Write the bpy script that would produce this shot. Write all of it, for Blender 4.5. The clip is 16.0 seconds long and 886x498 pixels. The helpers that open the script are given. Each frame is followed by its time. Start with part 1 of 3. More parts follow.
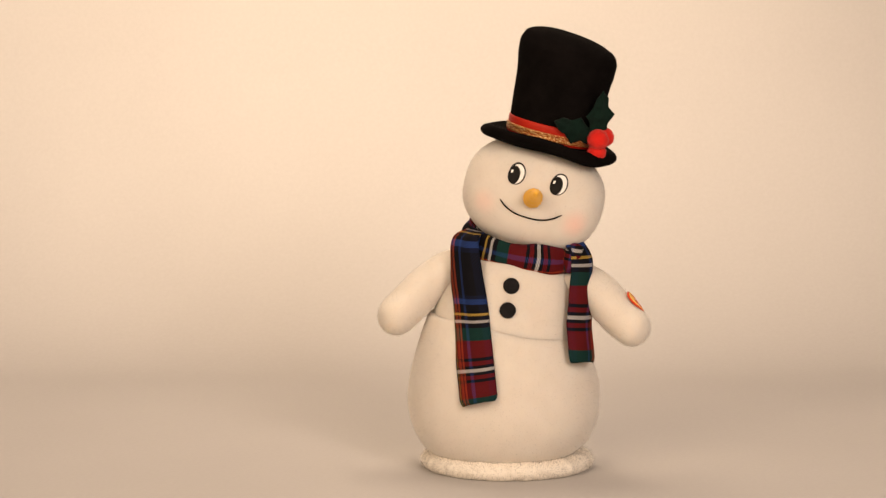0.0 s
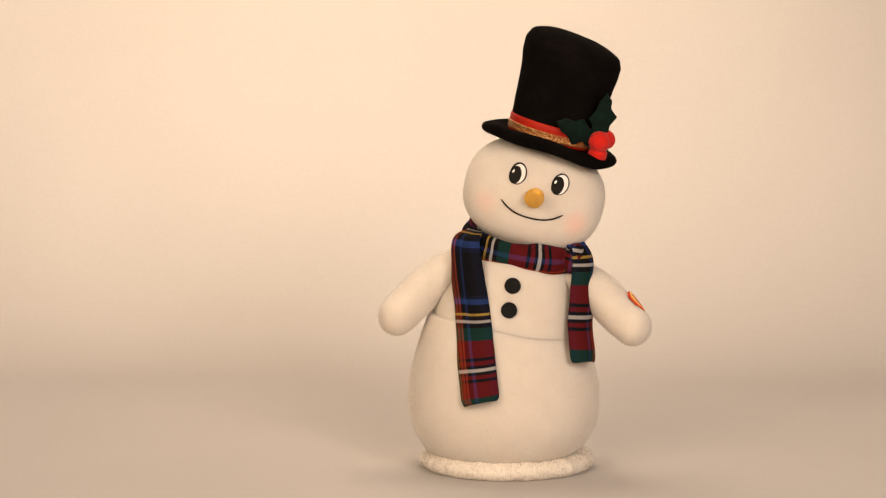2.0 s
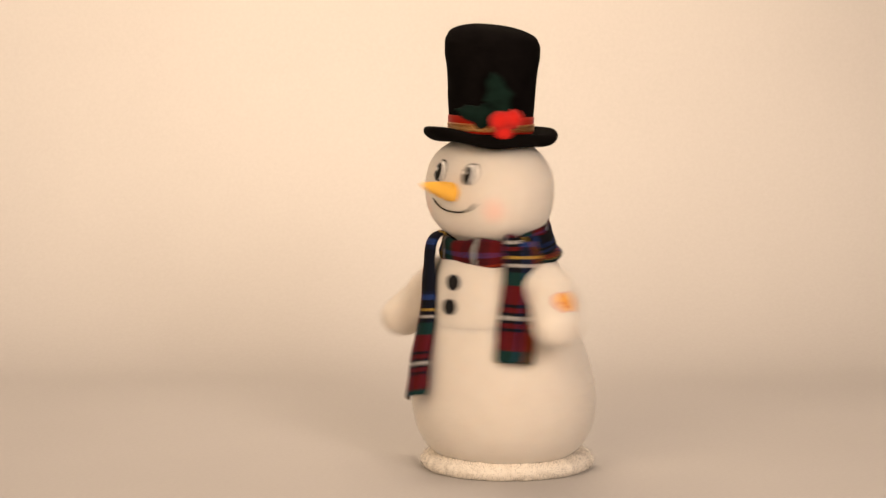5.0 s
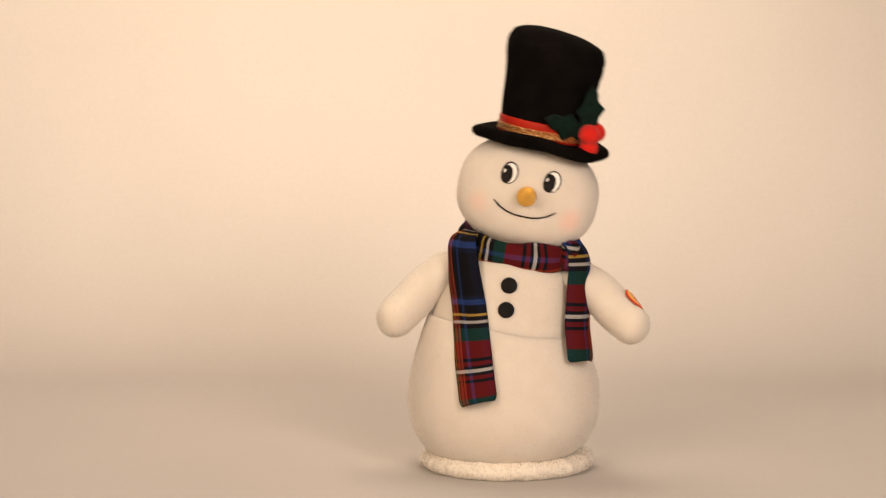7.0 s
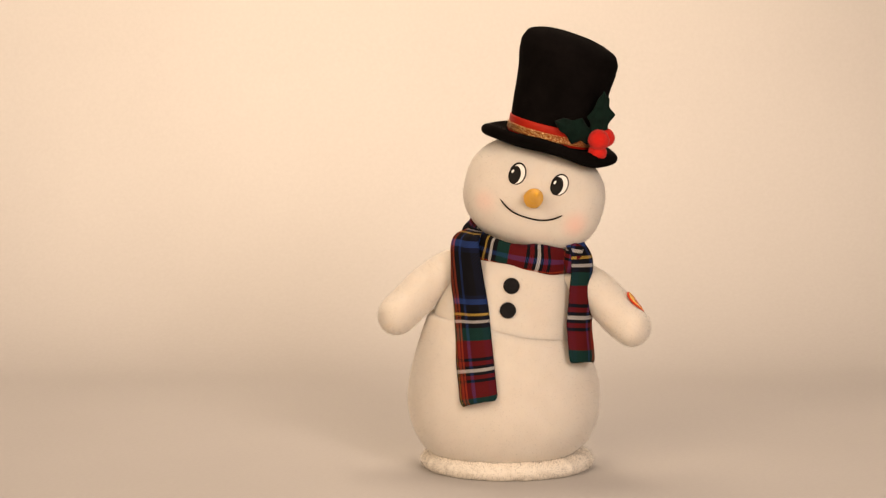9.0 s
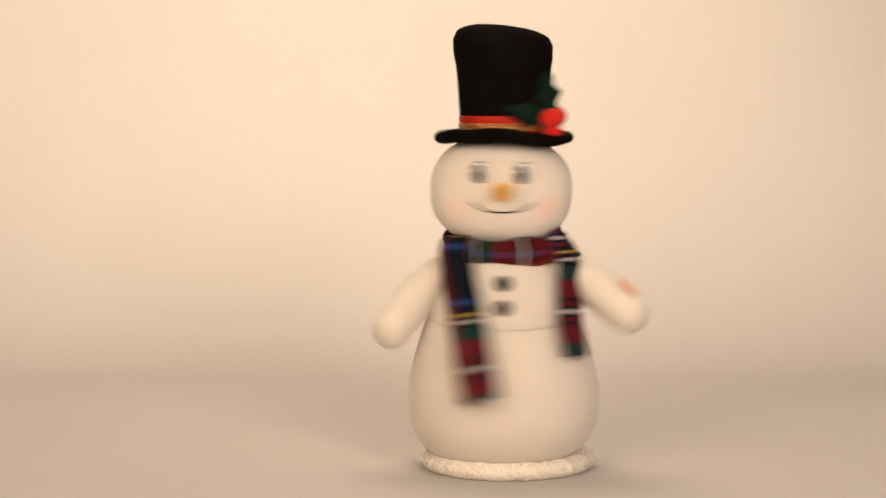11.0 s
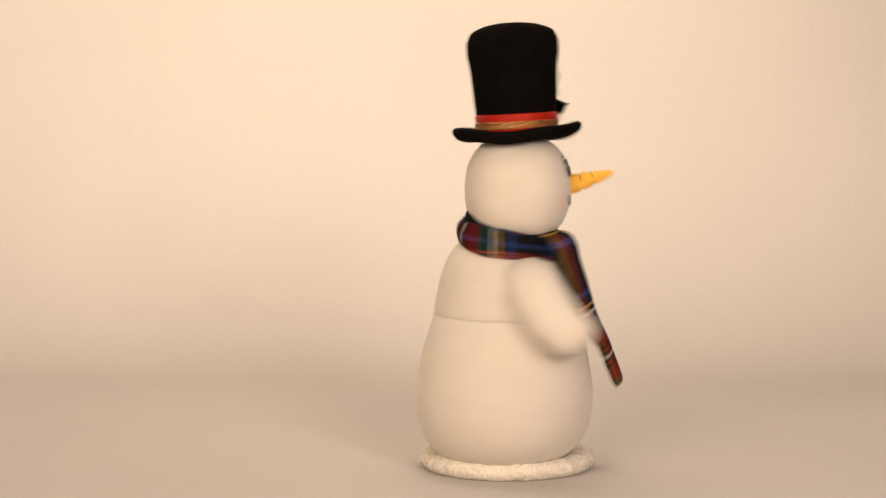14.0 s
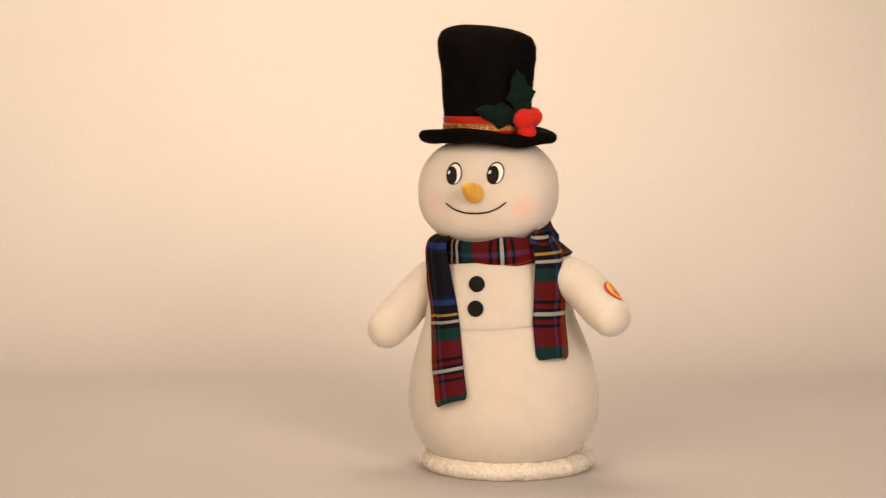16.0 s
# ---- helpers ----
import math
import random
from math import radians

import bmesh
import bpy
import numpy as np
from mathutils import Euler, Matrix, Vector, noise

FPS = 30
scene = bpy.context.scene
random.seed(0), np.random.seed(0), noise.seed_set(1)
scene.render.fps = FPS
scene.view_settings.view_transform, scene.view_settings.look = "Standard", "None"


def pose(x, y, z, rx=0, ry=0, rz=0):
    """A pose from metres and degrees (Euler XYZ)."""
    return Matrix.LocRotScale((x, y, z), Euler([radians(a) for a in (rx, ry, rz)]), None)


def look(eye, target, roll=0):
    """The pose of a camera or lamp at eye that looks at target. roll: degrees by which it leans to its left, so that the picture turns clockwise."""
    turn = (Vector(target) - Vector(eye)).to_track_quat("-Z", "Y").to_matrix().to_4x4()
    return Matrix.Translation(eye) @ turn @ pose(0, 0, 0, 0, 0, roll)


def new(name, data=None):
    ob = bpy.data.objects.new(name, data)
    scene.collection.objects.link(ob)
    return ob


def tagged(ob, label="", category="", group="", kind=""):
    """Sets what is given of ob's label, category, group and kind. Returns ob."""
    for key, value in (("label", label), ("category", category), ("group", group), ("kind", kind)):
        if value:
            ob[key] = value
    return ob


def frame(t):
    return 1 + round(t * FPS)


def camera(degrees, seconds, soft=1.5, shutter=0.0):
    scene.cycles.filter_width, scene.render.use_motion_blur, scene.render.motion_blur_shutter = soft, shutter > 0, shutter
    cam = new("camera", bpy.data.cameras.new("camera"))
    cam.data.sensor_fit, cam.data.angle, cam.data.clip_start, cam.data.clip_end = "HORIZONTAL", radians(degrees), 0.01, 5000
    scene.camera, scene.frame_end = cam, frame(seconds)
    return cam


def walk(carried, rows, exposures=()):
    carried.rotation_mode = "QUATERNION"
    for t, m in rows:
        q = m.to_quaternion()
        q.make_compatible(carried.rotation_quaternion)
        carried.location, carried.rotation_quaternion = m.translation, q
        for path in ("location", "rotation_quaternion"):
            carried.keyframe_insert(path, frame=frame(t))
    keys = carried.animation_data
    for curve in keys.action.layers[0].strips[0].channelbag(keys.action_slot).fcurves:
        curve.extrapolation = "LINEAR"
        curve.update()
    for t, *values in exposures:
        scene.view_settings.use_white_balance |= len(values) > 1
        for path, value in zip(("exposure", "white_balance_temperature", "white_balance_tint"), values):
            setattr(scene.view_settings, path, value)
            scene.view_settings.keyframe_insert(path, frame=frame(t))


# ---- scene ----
cam = camera(16.2, 16.0, soft=1.3, shutter=0.8)
EYE = pose(-0.0565, -2.70, 0.525, 83.0, 0, 0)
walk(cam, [(0.0, EYE), (16.0, EYE)])

# ---- light: a studio with softboxes ----
world = bpy.data.worlds.new("studio_air")
scene.world = world
world.use_nodes = True
world.node_tree.nodes["Background"].inputs["Color"].default_value = (0.76, 0.84, 1.0, 1)
world.node_tree.nodes["Background"].inputs["Strength"].default_value = 0.15


def softbox(name, eye, target, width, height, watts, colour, spread=180):
    data = bpy.data.lights.new(name, "AREA")
    data.shape, data.size, data.size_y = "RECTANGLE", width, height
    data.energy, data.color, data.spread = watts, colour, radians(spread)
    ob = new(name, data)
    ob.matrix_world = look(eye, target)
    return ob


softbox("left_softbox", (-0.80, -1.60, 0.98), (0, 0, 0.16), 1.1, 1.0, 24.6, (1.0, 0.736, 0.508))
softbox("right_softbox", (0.66, -1.70, 0.82), (0, 0, 0.16), 0.62, 0.62, 23.8, (1.0, 0.79, 0.645))
softbox("backdrop_lamp", (-0.22, 0.46, 0.88), (-0.20, 0.84, 0.60), 1.2, 0.2, 5.2, (1.0, 0.76, 0.52), 105)
softbox("overhead_softbox", (-0.10, 0.28, 1.45), (-0.08, 0.34, 0), 1.0, 0.7, 6.9, (1.0, 0.76, 0.555), 130)



# ---- materials ----
def material(name):
    m = bpy.data.materials.new(name)
    m.use_nodes = True
    return m, m.node_tree.nodes, m.node_tree.links, m.node_tree.nodes["Principled BSDF"]


def noise_node(nodes, links, scale, detail=4, coord="Object"):
    tc = nodes.new("ShaderNodeTexCoord")
    n = nodes.new("ShaderNodeTexNoise")
    n.inputs["Scale"].default_value, n.inputs["Detail"].default_value = scale, detail
    links.new(tc.outputs[coord], n.inputs["Vector"])
    return n


def ramp(nodes, links, fac, stops, mode="LINEAR"):
    r = nodes.new("ShaderNodeValToRGB")
    r.color_ramp.interpolation = mode
    while len(r.color_ramp.elements) < len(stops):
        r.color_ramp.elements.new(1.0)
    for e, (p, c) in zip(r.color_ramp.elements, stops):
        e.position, e.color = p, (*c, 1)
    links.new(fac, r.inputs["Fac"])
    return r


def mixed(nodes, links, fac, a, b, mode="MIX"):
    m = nodes.new("ShaderNodeMix")
    m.data_type, m.blend_type = "RGBA", mode
    for value, socket in ((fac, m.inputs["Factor"]), (a, m.inputs["A"]), (b, m.inputs["B"])):
        if isinstance(value, (int, float)):
            socket.default_value = value
        elif isinstance(value, tuple):
            socket.default_value = (*value, 1)
        else:
            links.new(value, socket)
    return m.outputs["Result"]


def maths(nodes, links, op, a, b=0.0, c=0.0):
    m = nodes.new("ShaderNodeMath")
    m.operation = op
    for value, socket in zip((a, b, c), m.inputs):
        if isinstance(value, (int, float)):
            socket.default_value = value
        else:
            links.new(value, socket)
    return m.outputs[0]


def bump(nodes, links, b, height, strength, distance):
    n = nodes.new("ShaderNodeBump")
    n.inputs["Strength"].default_value, n.inputs["Distance"].default_value = strength, distance
    links.new(height, n.inputs["Height"])
    links.new(n.outputs["Normal"], b.inputs["Normal"])


def cloth(name, dark, light, scale=60, fine=900, rough=0.95, sheen=0.0, depth=0.0006, strength=0.4, gloss=0.15):
    """A woven or brushed cloth: blotches, a fine nap and a sheen."""
    m, nodes, links, b = material(name)
    coarse, nap = noise_node(nodes, links, scale), noise_node(nodes, links, fine, 2)
    tone = maths(nodes, links, "ADD", maths(nodes, links, "MULTIPLY", coarse.outputs["Fac"], 0.6), maths(nodes, links, "MULTIPLY", nap.outputs["Fac"], 0.4))
    links.new(ramp(nodes, links, tone, [(0.3, dark), (0.7, light)]).outputs["Color"], b.inputs["Base Color"])
    b.inputs["Roughness"].default_value = rough
    b.inputs["Specular IOR Level"].default_value = gloss
    b.inputs["Sheen Weight"].default_value = sheen
    b.inputs["Sheen Roughness"].default_value = 0.5
    bump(nodes, links, b, nap.outputs["Fac"], strength, depth)
    return m


def blushed_plush():
    """The head's white plush with two soft pink cheeks."""
    m = cloth("plush_face", (0.62, 0.572, 0.505), (0.67, 0.625, 0.56), sheen=0.2, strength=0.2)
    nodes, links = m.node_tree.nodes, m.node_tree.links
    b = nodes["Principled BSDF"]
    base = b.inputs["Base Color"].links[0].from_socket
    tc = nodes.new("ShaderNodeTexCoord")
    for side in (-1, 1):
        d = nodes.new("ShaderNodeVectorMath")
        d.operation = "DISTANCE"
        links.new(tc.outputs["Object"], d.inputs[0])
        d.inputs[1].default_value = (side * 0.0375, -0.0415, 0.1175)
        near = nodes.new("ShaderNodeMapRange")
        near.interpolation_type = "SMOOTHSTEP"
        links.new(d.outputs["Value"], near.inputs["Value"])
        near.inputs["From Min"].default_value, near.inputs["From Max"].default_value = 0.001, 0.017
        near.inputs["To Min"].default_value, near.inputs["To Max"].default_value = 0.42, 0.0
        base = mixed(nodes, links, near.outputs["Result"], base, (0.86, 0.42, 0.33))
    links.new(base, b.inputs["Base Color"])
    return m


def tartan():
    """A tartan sett in metres of UV, warp and weft laid over each other in a twill."""
    m, nodes, links, b = material("tartan_cloth")
    uv = nodes.new("ShaderNodeUVMap")
    sep = nodes.new("ShaderNodeSeparateXYZ")
    links.new(uv.outputs["UV"], sep.inputs[0])
    black, navy, blue = (0.005, 0.005, 0.007), (0.006, 0.009, 0.026), (0.018, 0.042, 0.16)
    yellow, white, green, red, orange = (0.42, 0.27, 0.05), (0.44, 0.42, 0.40), (0.006, 0.036, 0.030), (0.120, 0.007, 0.008), (0.42, 0.065, 0.02)
    weft_sett = [(0.0, black), (0.20, navy), (0.24, blue), (0.30, black), (0.392, yellow), (0.42, black), (0.465, white), (0.50, black),
                 (0.55, green), (0.68, red), (0.86, black), (0.895, red), (0.945, black), (0.977, white)]
    warp_sett = [(0.0, green), (0.06, yellow), (0.10, black), (0.13, orange), (0.21, black), (0.24, orange), (0.29, black), (0.42, blue), (0.51, black), (0.80, navy)]

    def bands(coord, half, sett):
        saw = maths(nodes, links, "PINGPONG", maths(nodes, links, "ADD", coord, 4 * half), half)
        return ramp(nodes, links, maths(nodes, links, "DIVIDE", saw, half), sett, "CONSTANT").outputs["Color"]

    along, across = sep.outputs["X"], sep.outputs["Y"]
    weft, warp = bands(along, 0.084, weft_sett), bands(across, 0.034, warp_sett)
    diag = maths(nodes, links, "FRACT", maths(nodes, links, "MULTIPLY", maths(nodes, links, "ADD", along, across), 480.0))
    thread = maths(nodes, links, "GREATER_THAN", diag, 0.50)
    thread = maths(nodes, links, "ADD", maths(nodes, links, "MULTIPLY", thread, 0.58), 0.05)
    colour = mixed(nodes, links, thread, weft, warp)
    fuzz = noise_node(nodes, links, 1500, 2, "UV")
    colour = mixed(nodes, links, 0.35, colour, ramp(nodes, links, fuzz.outputs["Fac"], [(0.3, (0.55, 0.55, 0.55)), (0.7, (1, 1, 1))]).outputs["Color"], "MULTIPLY")
    links.new(colour, b.inputs["Base Color"])
    b.inputs["Roughness"].default_value = 0.85
    b.inputs["Specular IOR Level"].default_value = 0.08
    b.inputs["Sheen Weight"].default_value = 0.0
    bump(nodes, links, b, diag, 0.25, 0.0003)
    return m


def glitter():
    m, nodes, links, b = material("gold_glitter")
    n = noise_node(nodes, links, 900, 3)
    links.new(ramp(nodes, links, n.outputs["Fac"], [(0.40, (0.25, 0.02, 0.008)), (0.53, (0.42, 0.17, 0.03)), (0.64, (0.90, 0.66, 0.28))]).outputs["Color"], b.inputs["Base Color"])
    b.inputs["Metallic"].default_value = 0.7
    b.inputs["Roughness"].default_value = 0.35
    bump(nodes, links, b, n.outputs["Fac"], 1.0, 0.001)
    return m


def fibre():
    """Fine white pile, thin enough to let most light through."""
    m, nodes, links, b = material("plush_fibre")
    thin, clear = nodes.new("ShaderNodeBsdfTranslucent"), nodes.new("ShaderNodeBsdfTransparent")
    mix, veil = nodes.new("ShaderNodeMixShader"), nodes.new("ShaderNodeMixShader")
    thin.inputs["Color"].default_value = (0.92, 0.87, 0.79, 1)
    b.inputs["Base Color"].default_value = (0.90, 0.85, 0.77, 1)
    b.inputs["Roughness"].default_value = 0.9
    mix.inputs["Fac"].default_value, veil.inputs["Fac"].default_value = 0.6, 0.72
    links.new(b.outputs[0], mix.inputs[1])
    links.new(thin.outputs[0], mix.inputs[2])
    links.new(mix.outputs[0], veil.inputs[1])
    links.new(clear.outputs[0], veil.inputs[2])
    links.new(veil.outputs[0], next(n for n in nodes if n.type == "OUTPUT_MATERIAL").inputs["Surface"])
    return m


PLUSH = cloth("plush_white", (0.62, 0.572, 0.505), (0.67, 0.625, 0.56), sheen=0.2, strength=0.2)
FACE = blushed_plush()
for plush in (PLUSH, FACE):
    skin = plush.node_tree.nodes["Principled BSDF"]
    skin.inputs["Subsurface Weight"].default_value = 0.6
    skin.inputs["Subsurface Radius"].default_value = (1.0, 0.85, 0.7)
    skin.inputs["Subsurface Scale"].default_value = 0.016
FIBRE = fibre()
FLEECE = cloth("fleece_trim", (0.72, 0.67, 0.59), (0.78, 0.735, 0.66), scale=120, sheen=0.2, depth=0.0012, strength=0.25)
FELT = cloth("black_felt", (0.0022, 0.0018, 0.0017), (0.0055, 0.0045, 0.0042), sheen=0.0, gloss=0.03)
BUTTON = cloth("black_button_felt", (0.006, 0.006, 0.007), (0.014, 0.013, 0.013), sheen=0.03)
BLACK_THREAD = cloth("black_thread", (0.008, 0.008, 0.008), (0.02, 0.018, 0.016), fine=2500)
WHITE_THREAD = cloth("white_thread", (0.80, 0.78, 0.74), (0.9, 0.88, 0.85), fine=2500)
CARROT = cloth("carrot_felt", (0.82, 0.43, 0.05), (0.88, 0.50, 0.08), scale=120, sheen=0.1)
CARROT_LINE = cloth("carrot_stitch", (0.22, 0.075, 0.01), (0.30, 0.10, 0.015))
LEAF = cloth("green_velvet", (0.0022, 0.008, 0.006), (0.0055, 0.018, 0.0125), scale=150, sheen=0.02, gloss=0.08)
BERRY = cloth("red_velvet", (0.48, 0.012, 0.008), (0.60, 0.02, 0.012), scale=150, sheen=0.12)
RIBBON = cloth("red_satin", (0.30, 0.011, 0.005), (0.44, 0.022, 0.008), rough=0.45)
GOLD = glitter()
TARTAN = tartan()
BADGE = cloth("yellow_badge", (0.85, 0.50, 0.11), (0.90, 0.56, 0.15), rough=0.5)
BADGE_RED = cloth("red_print", (0.50, 0.035, 0.010), (0.58, 0.05, 0.015), rough=0.5)
PAPER = cloth("backdrop_paper", (0.46, 0.445, 0.435), (0.50, 0.485, 0.475), scale=3, fine=250, rough=0.75, depth=0.0003, strength=0.05)
# Paint of the unseen room, tinted blue so its bounce cools the shadows.
WALL = cloth("cool_bounce_paint", (0.36, 0.39, 0.44), (0.41, 0.44, 0.49), scale=4, fine=120)


# ---- mesh tools ----
def smooth(bm):
    for f in bm.faces:
        f.smooth = True
    return bm


def finish(name, bm, mat):
    me = bpy.data.meshes.new(name)
    bm.normal_update()
    bm.to_mesh(me)
    bm.free()
    me.materials.append(mat)
    if mat in (PLUSH, FACE, FLEECE):
        me.materials.append(FIBRE)
    return me


def part(name, bm, mat, parent, label=""):
    ob = new(name, finish(name, bm, mat))
    ob.parent = parent
    return tagged(ob, label) if label else ob


def grid_mesh(fn, nu, nv, closed_u=False, cap=False, uv=None):
    """A sheet of quads from fn(u, v), u and v in 0 to 1."""
    bm = bmesh.new()
    cols = nu if closed_u else nu + 1
    vs = [[bm.verts.new(fn(i / nu, j / nv)) for i in range(cols)] for j in range(nv + 1)]
    layer = bm.loops.layers.uv.new("UVMap") if uv else None
    for j in range(nv):
        for i in range(nu):
            k = (i + 1) % cols
            f = bm.faces.new((vs[j][i], vs[j][k], vs[j + 1][k], vs[j + 1][i]))
            if layer:
                for loop, (a, b) in zip(f.loops, ((i, j), (i + 1, j), (i + 1, j + 1), (i, j + 1))):
                    loop[layer].uv = uv(a / nu, b / nv)
    if cap:
        bm.faces.new(list(reversed(vs[0])))
        bm.faces.new(vs[-1])
    return smooth(bm)


def curve_at(keys, s):
    """A smooth value at s from rows of (s, value, ...)."""
    xs = np.array([k[0] for k in keys], float)
    out = []
    for c in range(1, len(keys[0])):
        ys = np.array([k[c] for k in keys], float)
        sl = np.gradient(ys, xs)
        i = int(np.clip(np.searchsorted(xs, s) - 1, 0, len(xs) - 2))
        h = xs[i + 1] - xs[i]
        t = (s - xs[i]) / h
        out.append((1 + 2 * t) * (1 - t) ** 2 * ys[i] + t * (1 - t) ** 2 * h * sl[i] + t * t * (3 - 2 * t) * ys[i + 1] + t * t * (t - 1) * h * sl[i + 1])
    return out


def lathe(keys, nu=72, nv=48, sx=1.0, sy=1.0, cx=0.0, cy=0.0, wobble=0.0, seed=0.0):
    """A body of revolution from rows of (s, radius, height)."""
    def fn(u, v):
        r, z = curve_at(keys, v)
        a = 2 * math.pi * u
        p = Vector((math.sin(a), -math.cos(a), z * 20))
        r = max(r, 0.0004) * (1 + wobble * noise.noise(p * 1.7 + Vector((seed, 0, 0))))
        return (cx + sx * r * math.sin(a), cy - sy * r * math.cos(a), z)
    return grid_mesh(fn, nu, nv, closed_u=True, cap=True)


def nap(bm, count, length, width, seed):
    """Short loose fibres that stand on the faces of a plush skin."""
    rng = random.Random(seed)
    if bm.calc_volume(signed=True) < 0:
        bmesh.ops.reverse_faces(bm, faces=bm.faces)
    bm.faces.ensure_lookup_table()
    bm.normal_update()
    faces = list(bm.faces)
    areas = np.cumsum([f.calc_area() for f in faces])
    made = []
    for _ in range(count):
        f = faces[min(int(np.searchsorted(areas, rng.random() * areas[-1])), len(faces) - 1)]
        a, b, c = (f.verts[i].co for i in (0, 1, 2))
        d = f.verts[-1].co
        s, t = rng.random(), rng.random()
        p = (a * (1 - s) + b * s) * (1 - t) + (d * (1 - s) + c * s) * t
        n = f.normal
        side = n.cross(Vector((rng.uniform(-1, 1), rng.uniform(-1, 1), rng.uniform(-1, 1))))
        if side.length < 1e-6:
            continue
        side.normalize()
        tip = p + n * length * rng.uniform(0.5, 1.1) + n.cross(side) * length * rng.uniform(-0.7, 0.7) + side * length * rng.uniform(-0.7, 0.7)
        made.append((p - side * width, p + side * width, tip))
    for tri in made:
        bm.faces.new([bm.verts.new(q) for q in tri]).material_index = 1
    return bm


def ellipsoid(c, radii, nu=28, nv=18, power=2.0, wobble=0.0):
    def fn(u, v):
        a, e = 2 * math.pi * u, math.pi * (v - 0.5) * 0.999
        d = Vector((math.cos(e) * math.sin(a), -math.cos(e) * math.cos(a), math.sin(e)))
        k = sum(abs(d[i] / radii[i]) ** power for i in range(3)) ** (-1 / power)
        k *= 1 + wobble * noise.noise(d * 2.3)
        return Vector(c) + d * k
    return grid_mesh(fn, nu, nv, closed_u=True, cap=True)


def tube(points, radii, nu=12, nv=40, flat=1.0, up=(0, 0, 1), tip=0.0, squash=(1, 1, 1)):
    """A tapered tube along a smooth line through points."""
    n = len(points) - 1
    keys = [(i / n, *p, r) for i, (p, r) in enumerate(zip(points, radii))]

    def fn(u, v):
        x, y, z, r = curve_at(keys, v)
        if tip and v > 1 - tip:
            r *= math.sqrt(max(0.0, 1 - ((v - 1 + tip) / tip) ** 2))
        q = Vector(curve_at(keys, min(v + 0.01, 1.0))[:3]) - Vector(curve_at(keys, max(v - 0.01, 0.0))[:3])
        q.normalize()
        s = q.cross(Vector(up)).normalized()
        w = s.cross(q)
        a = 2 * math.pi * u
        d = (s * math.cos(a) + w * math.sin(a) * flat) * max(r, 0.0001)
        return Vector((x + d.x * squash[0], y + d.y * squash[1], z + d.z * squash[2]))
    return grid_mesh(fn, nu, nv, closed_u=True, cap=True)


# ---- the studio: paper sweep and plain room, added out of view ----
def sweep_profile():
    """Front edge, floor, cove and wall of the paper, as (y, z)."""
    pts = [(-1.6 + 0.1 * i, 0.0) for i in range(21)]
    r, y0 = 0.36, 0.48
    pts += [(y0 + r * math.sin(a), r - r * math.cos(a)) for a in np.linspace(0, math.pi / 2, 24)]
    pts += [(y0 + r, r + 0.1 * i) for i in range(1, 22)]
    return pts


def build_studio():
    prof = sweep_profile()
    bm = bmesh.new()
    xs = np.linspace(-1.9, 1.9, 20)
    rows = [[bm.verts.new((x, y, z)) for x in xs] for y, z in prof]
    for a, b in zip(rows, rows[1:]):
        for i in range(len(xs) - 1):
            bm.faces.new((a[i], a[i + 1], b[i + 1], b[i]))
    back = new("backdrop", finish("backdrop", smooth(bm), PAPER))
    solid = back.modifiers.new("thickness", "SOLIDIFY")
    solid.thickness, solid.offset = 0.002, -1
    tagged(back, "seamless warm white paper sweep under and behind the toy", "backdrop", kind="structure")

    def slab(name, lo, hi, label, category):
        bm = bmesh.new()
        bmesh.ops.create_cube(bm, size=1)
        for v in bm.verts:
            v.co = Vector([lo[i] + (v.co[i] + 0.5) * (hi[i] - lo[i]) for i in range(3)])
        tagged(new(name, finish(name, bm, WALL)), label, category, kind="structure")

    slab("floor", (-2.6, -3.6, -0.10), (2.6, 1.4, -0.006), "plain grey studio floor below the paper sweep", "floor")
    slab("ceiling", (-2.7, -3.7, 2.8), (2.7, 1.5, 2.9), "plain painted studio ceiling", "ceiling")
    slab("wall_north", (-2.7, 1.4, -0.1), (2.7, 1.5, 2.8), "plain painted studio wall behind the sweep", "wall")
    slab("wall_south", (-2.7, -3.7, -0.1), (2.7, -3.6, 2.8), "plain painted studio wall", "wall")
    slab("wall_west", (-2.7, -3.6, -0.1), (-2.6, 1.4, 2.8), "plain painted studio wall", "wall")
    slab("wall_east", (2.6, -3.6, -0.1), (2.7, 1.4, 2.8), "plain painted studio wall", "wall")


build_studio()


# ---- the toy ----
# Heights of the joints above the base.
WAIST, CHEST, HEAD_C = 0.120, 0.090, Vector((-0.0040, -0.0104, 0.1275))
HEAD_R, HEAD_P = (0.0612, 0.0458, 0.0475), 2.35

toy = new("plush_snowman")
tagged(toy, "white plush snowman toy in a black top hat and tartan scarf", "toy")


def face_y(x, z, out=0.0):
    """The depth of the face at x, z of the head's space."""
    k = 1 - abs((x - HEAD_C.x) / HEAD_R[0]) ** HEAD_P - abs((z - HEAD_C.z) / HEAD_R[2]) ** HEAD_P
    return HEAD_C.y - HEAD_R[1] * max(k, 0.02) ** (1 / HEAD_P) - out


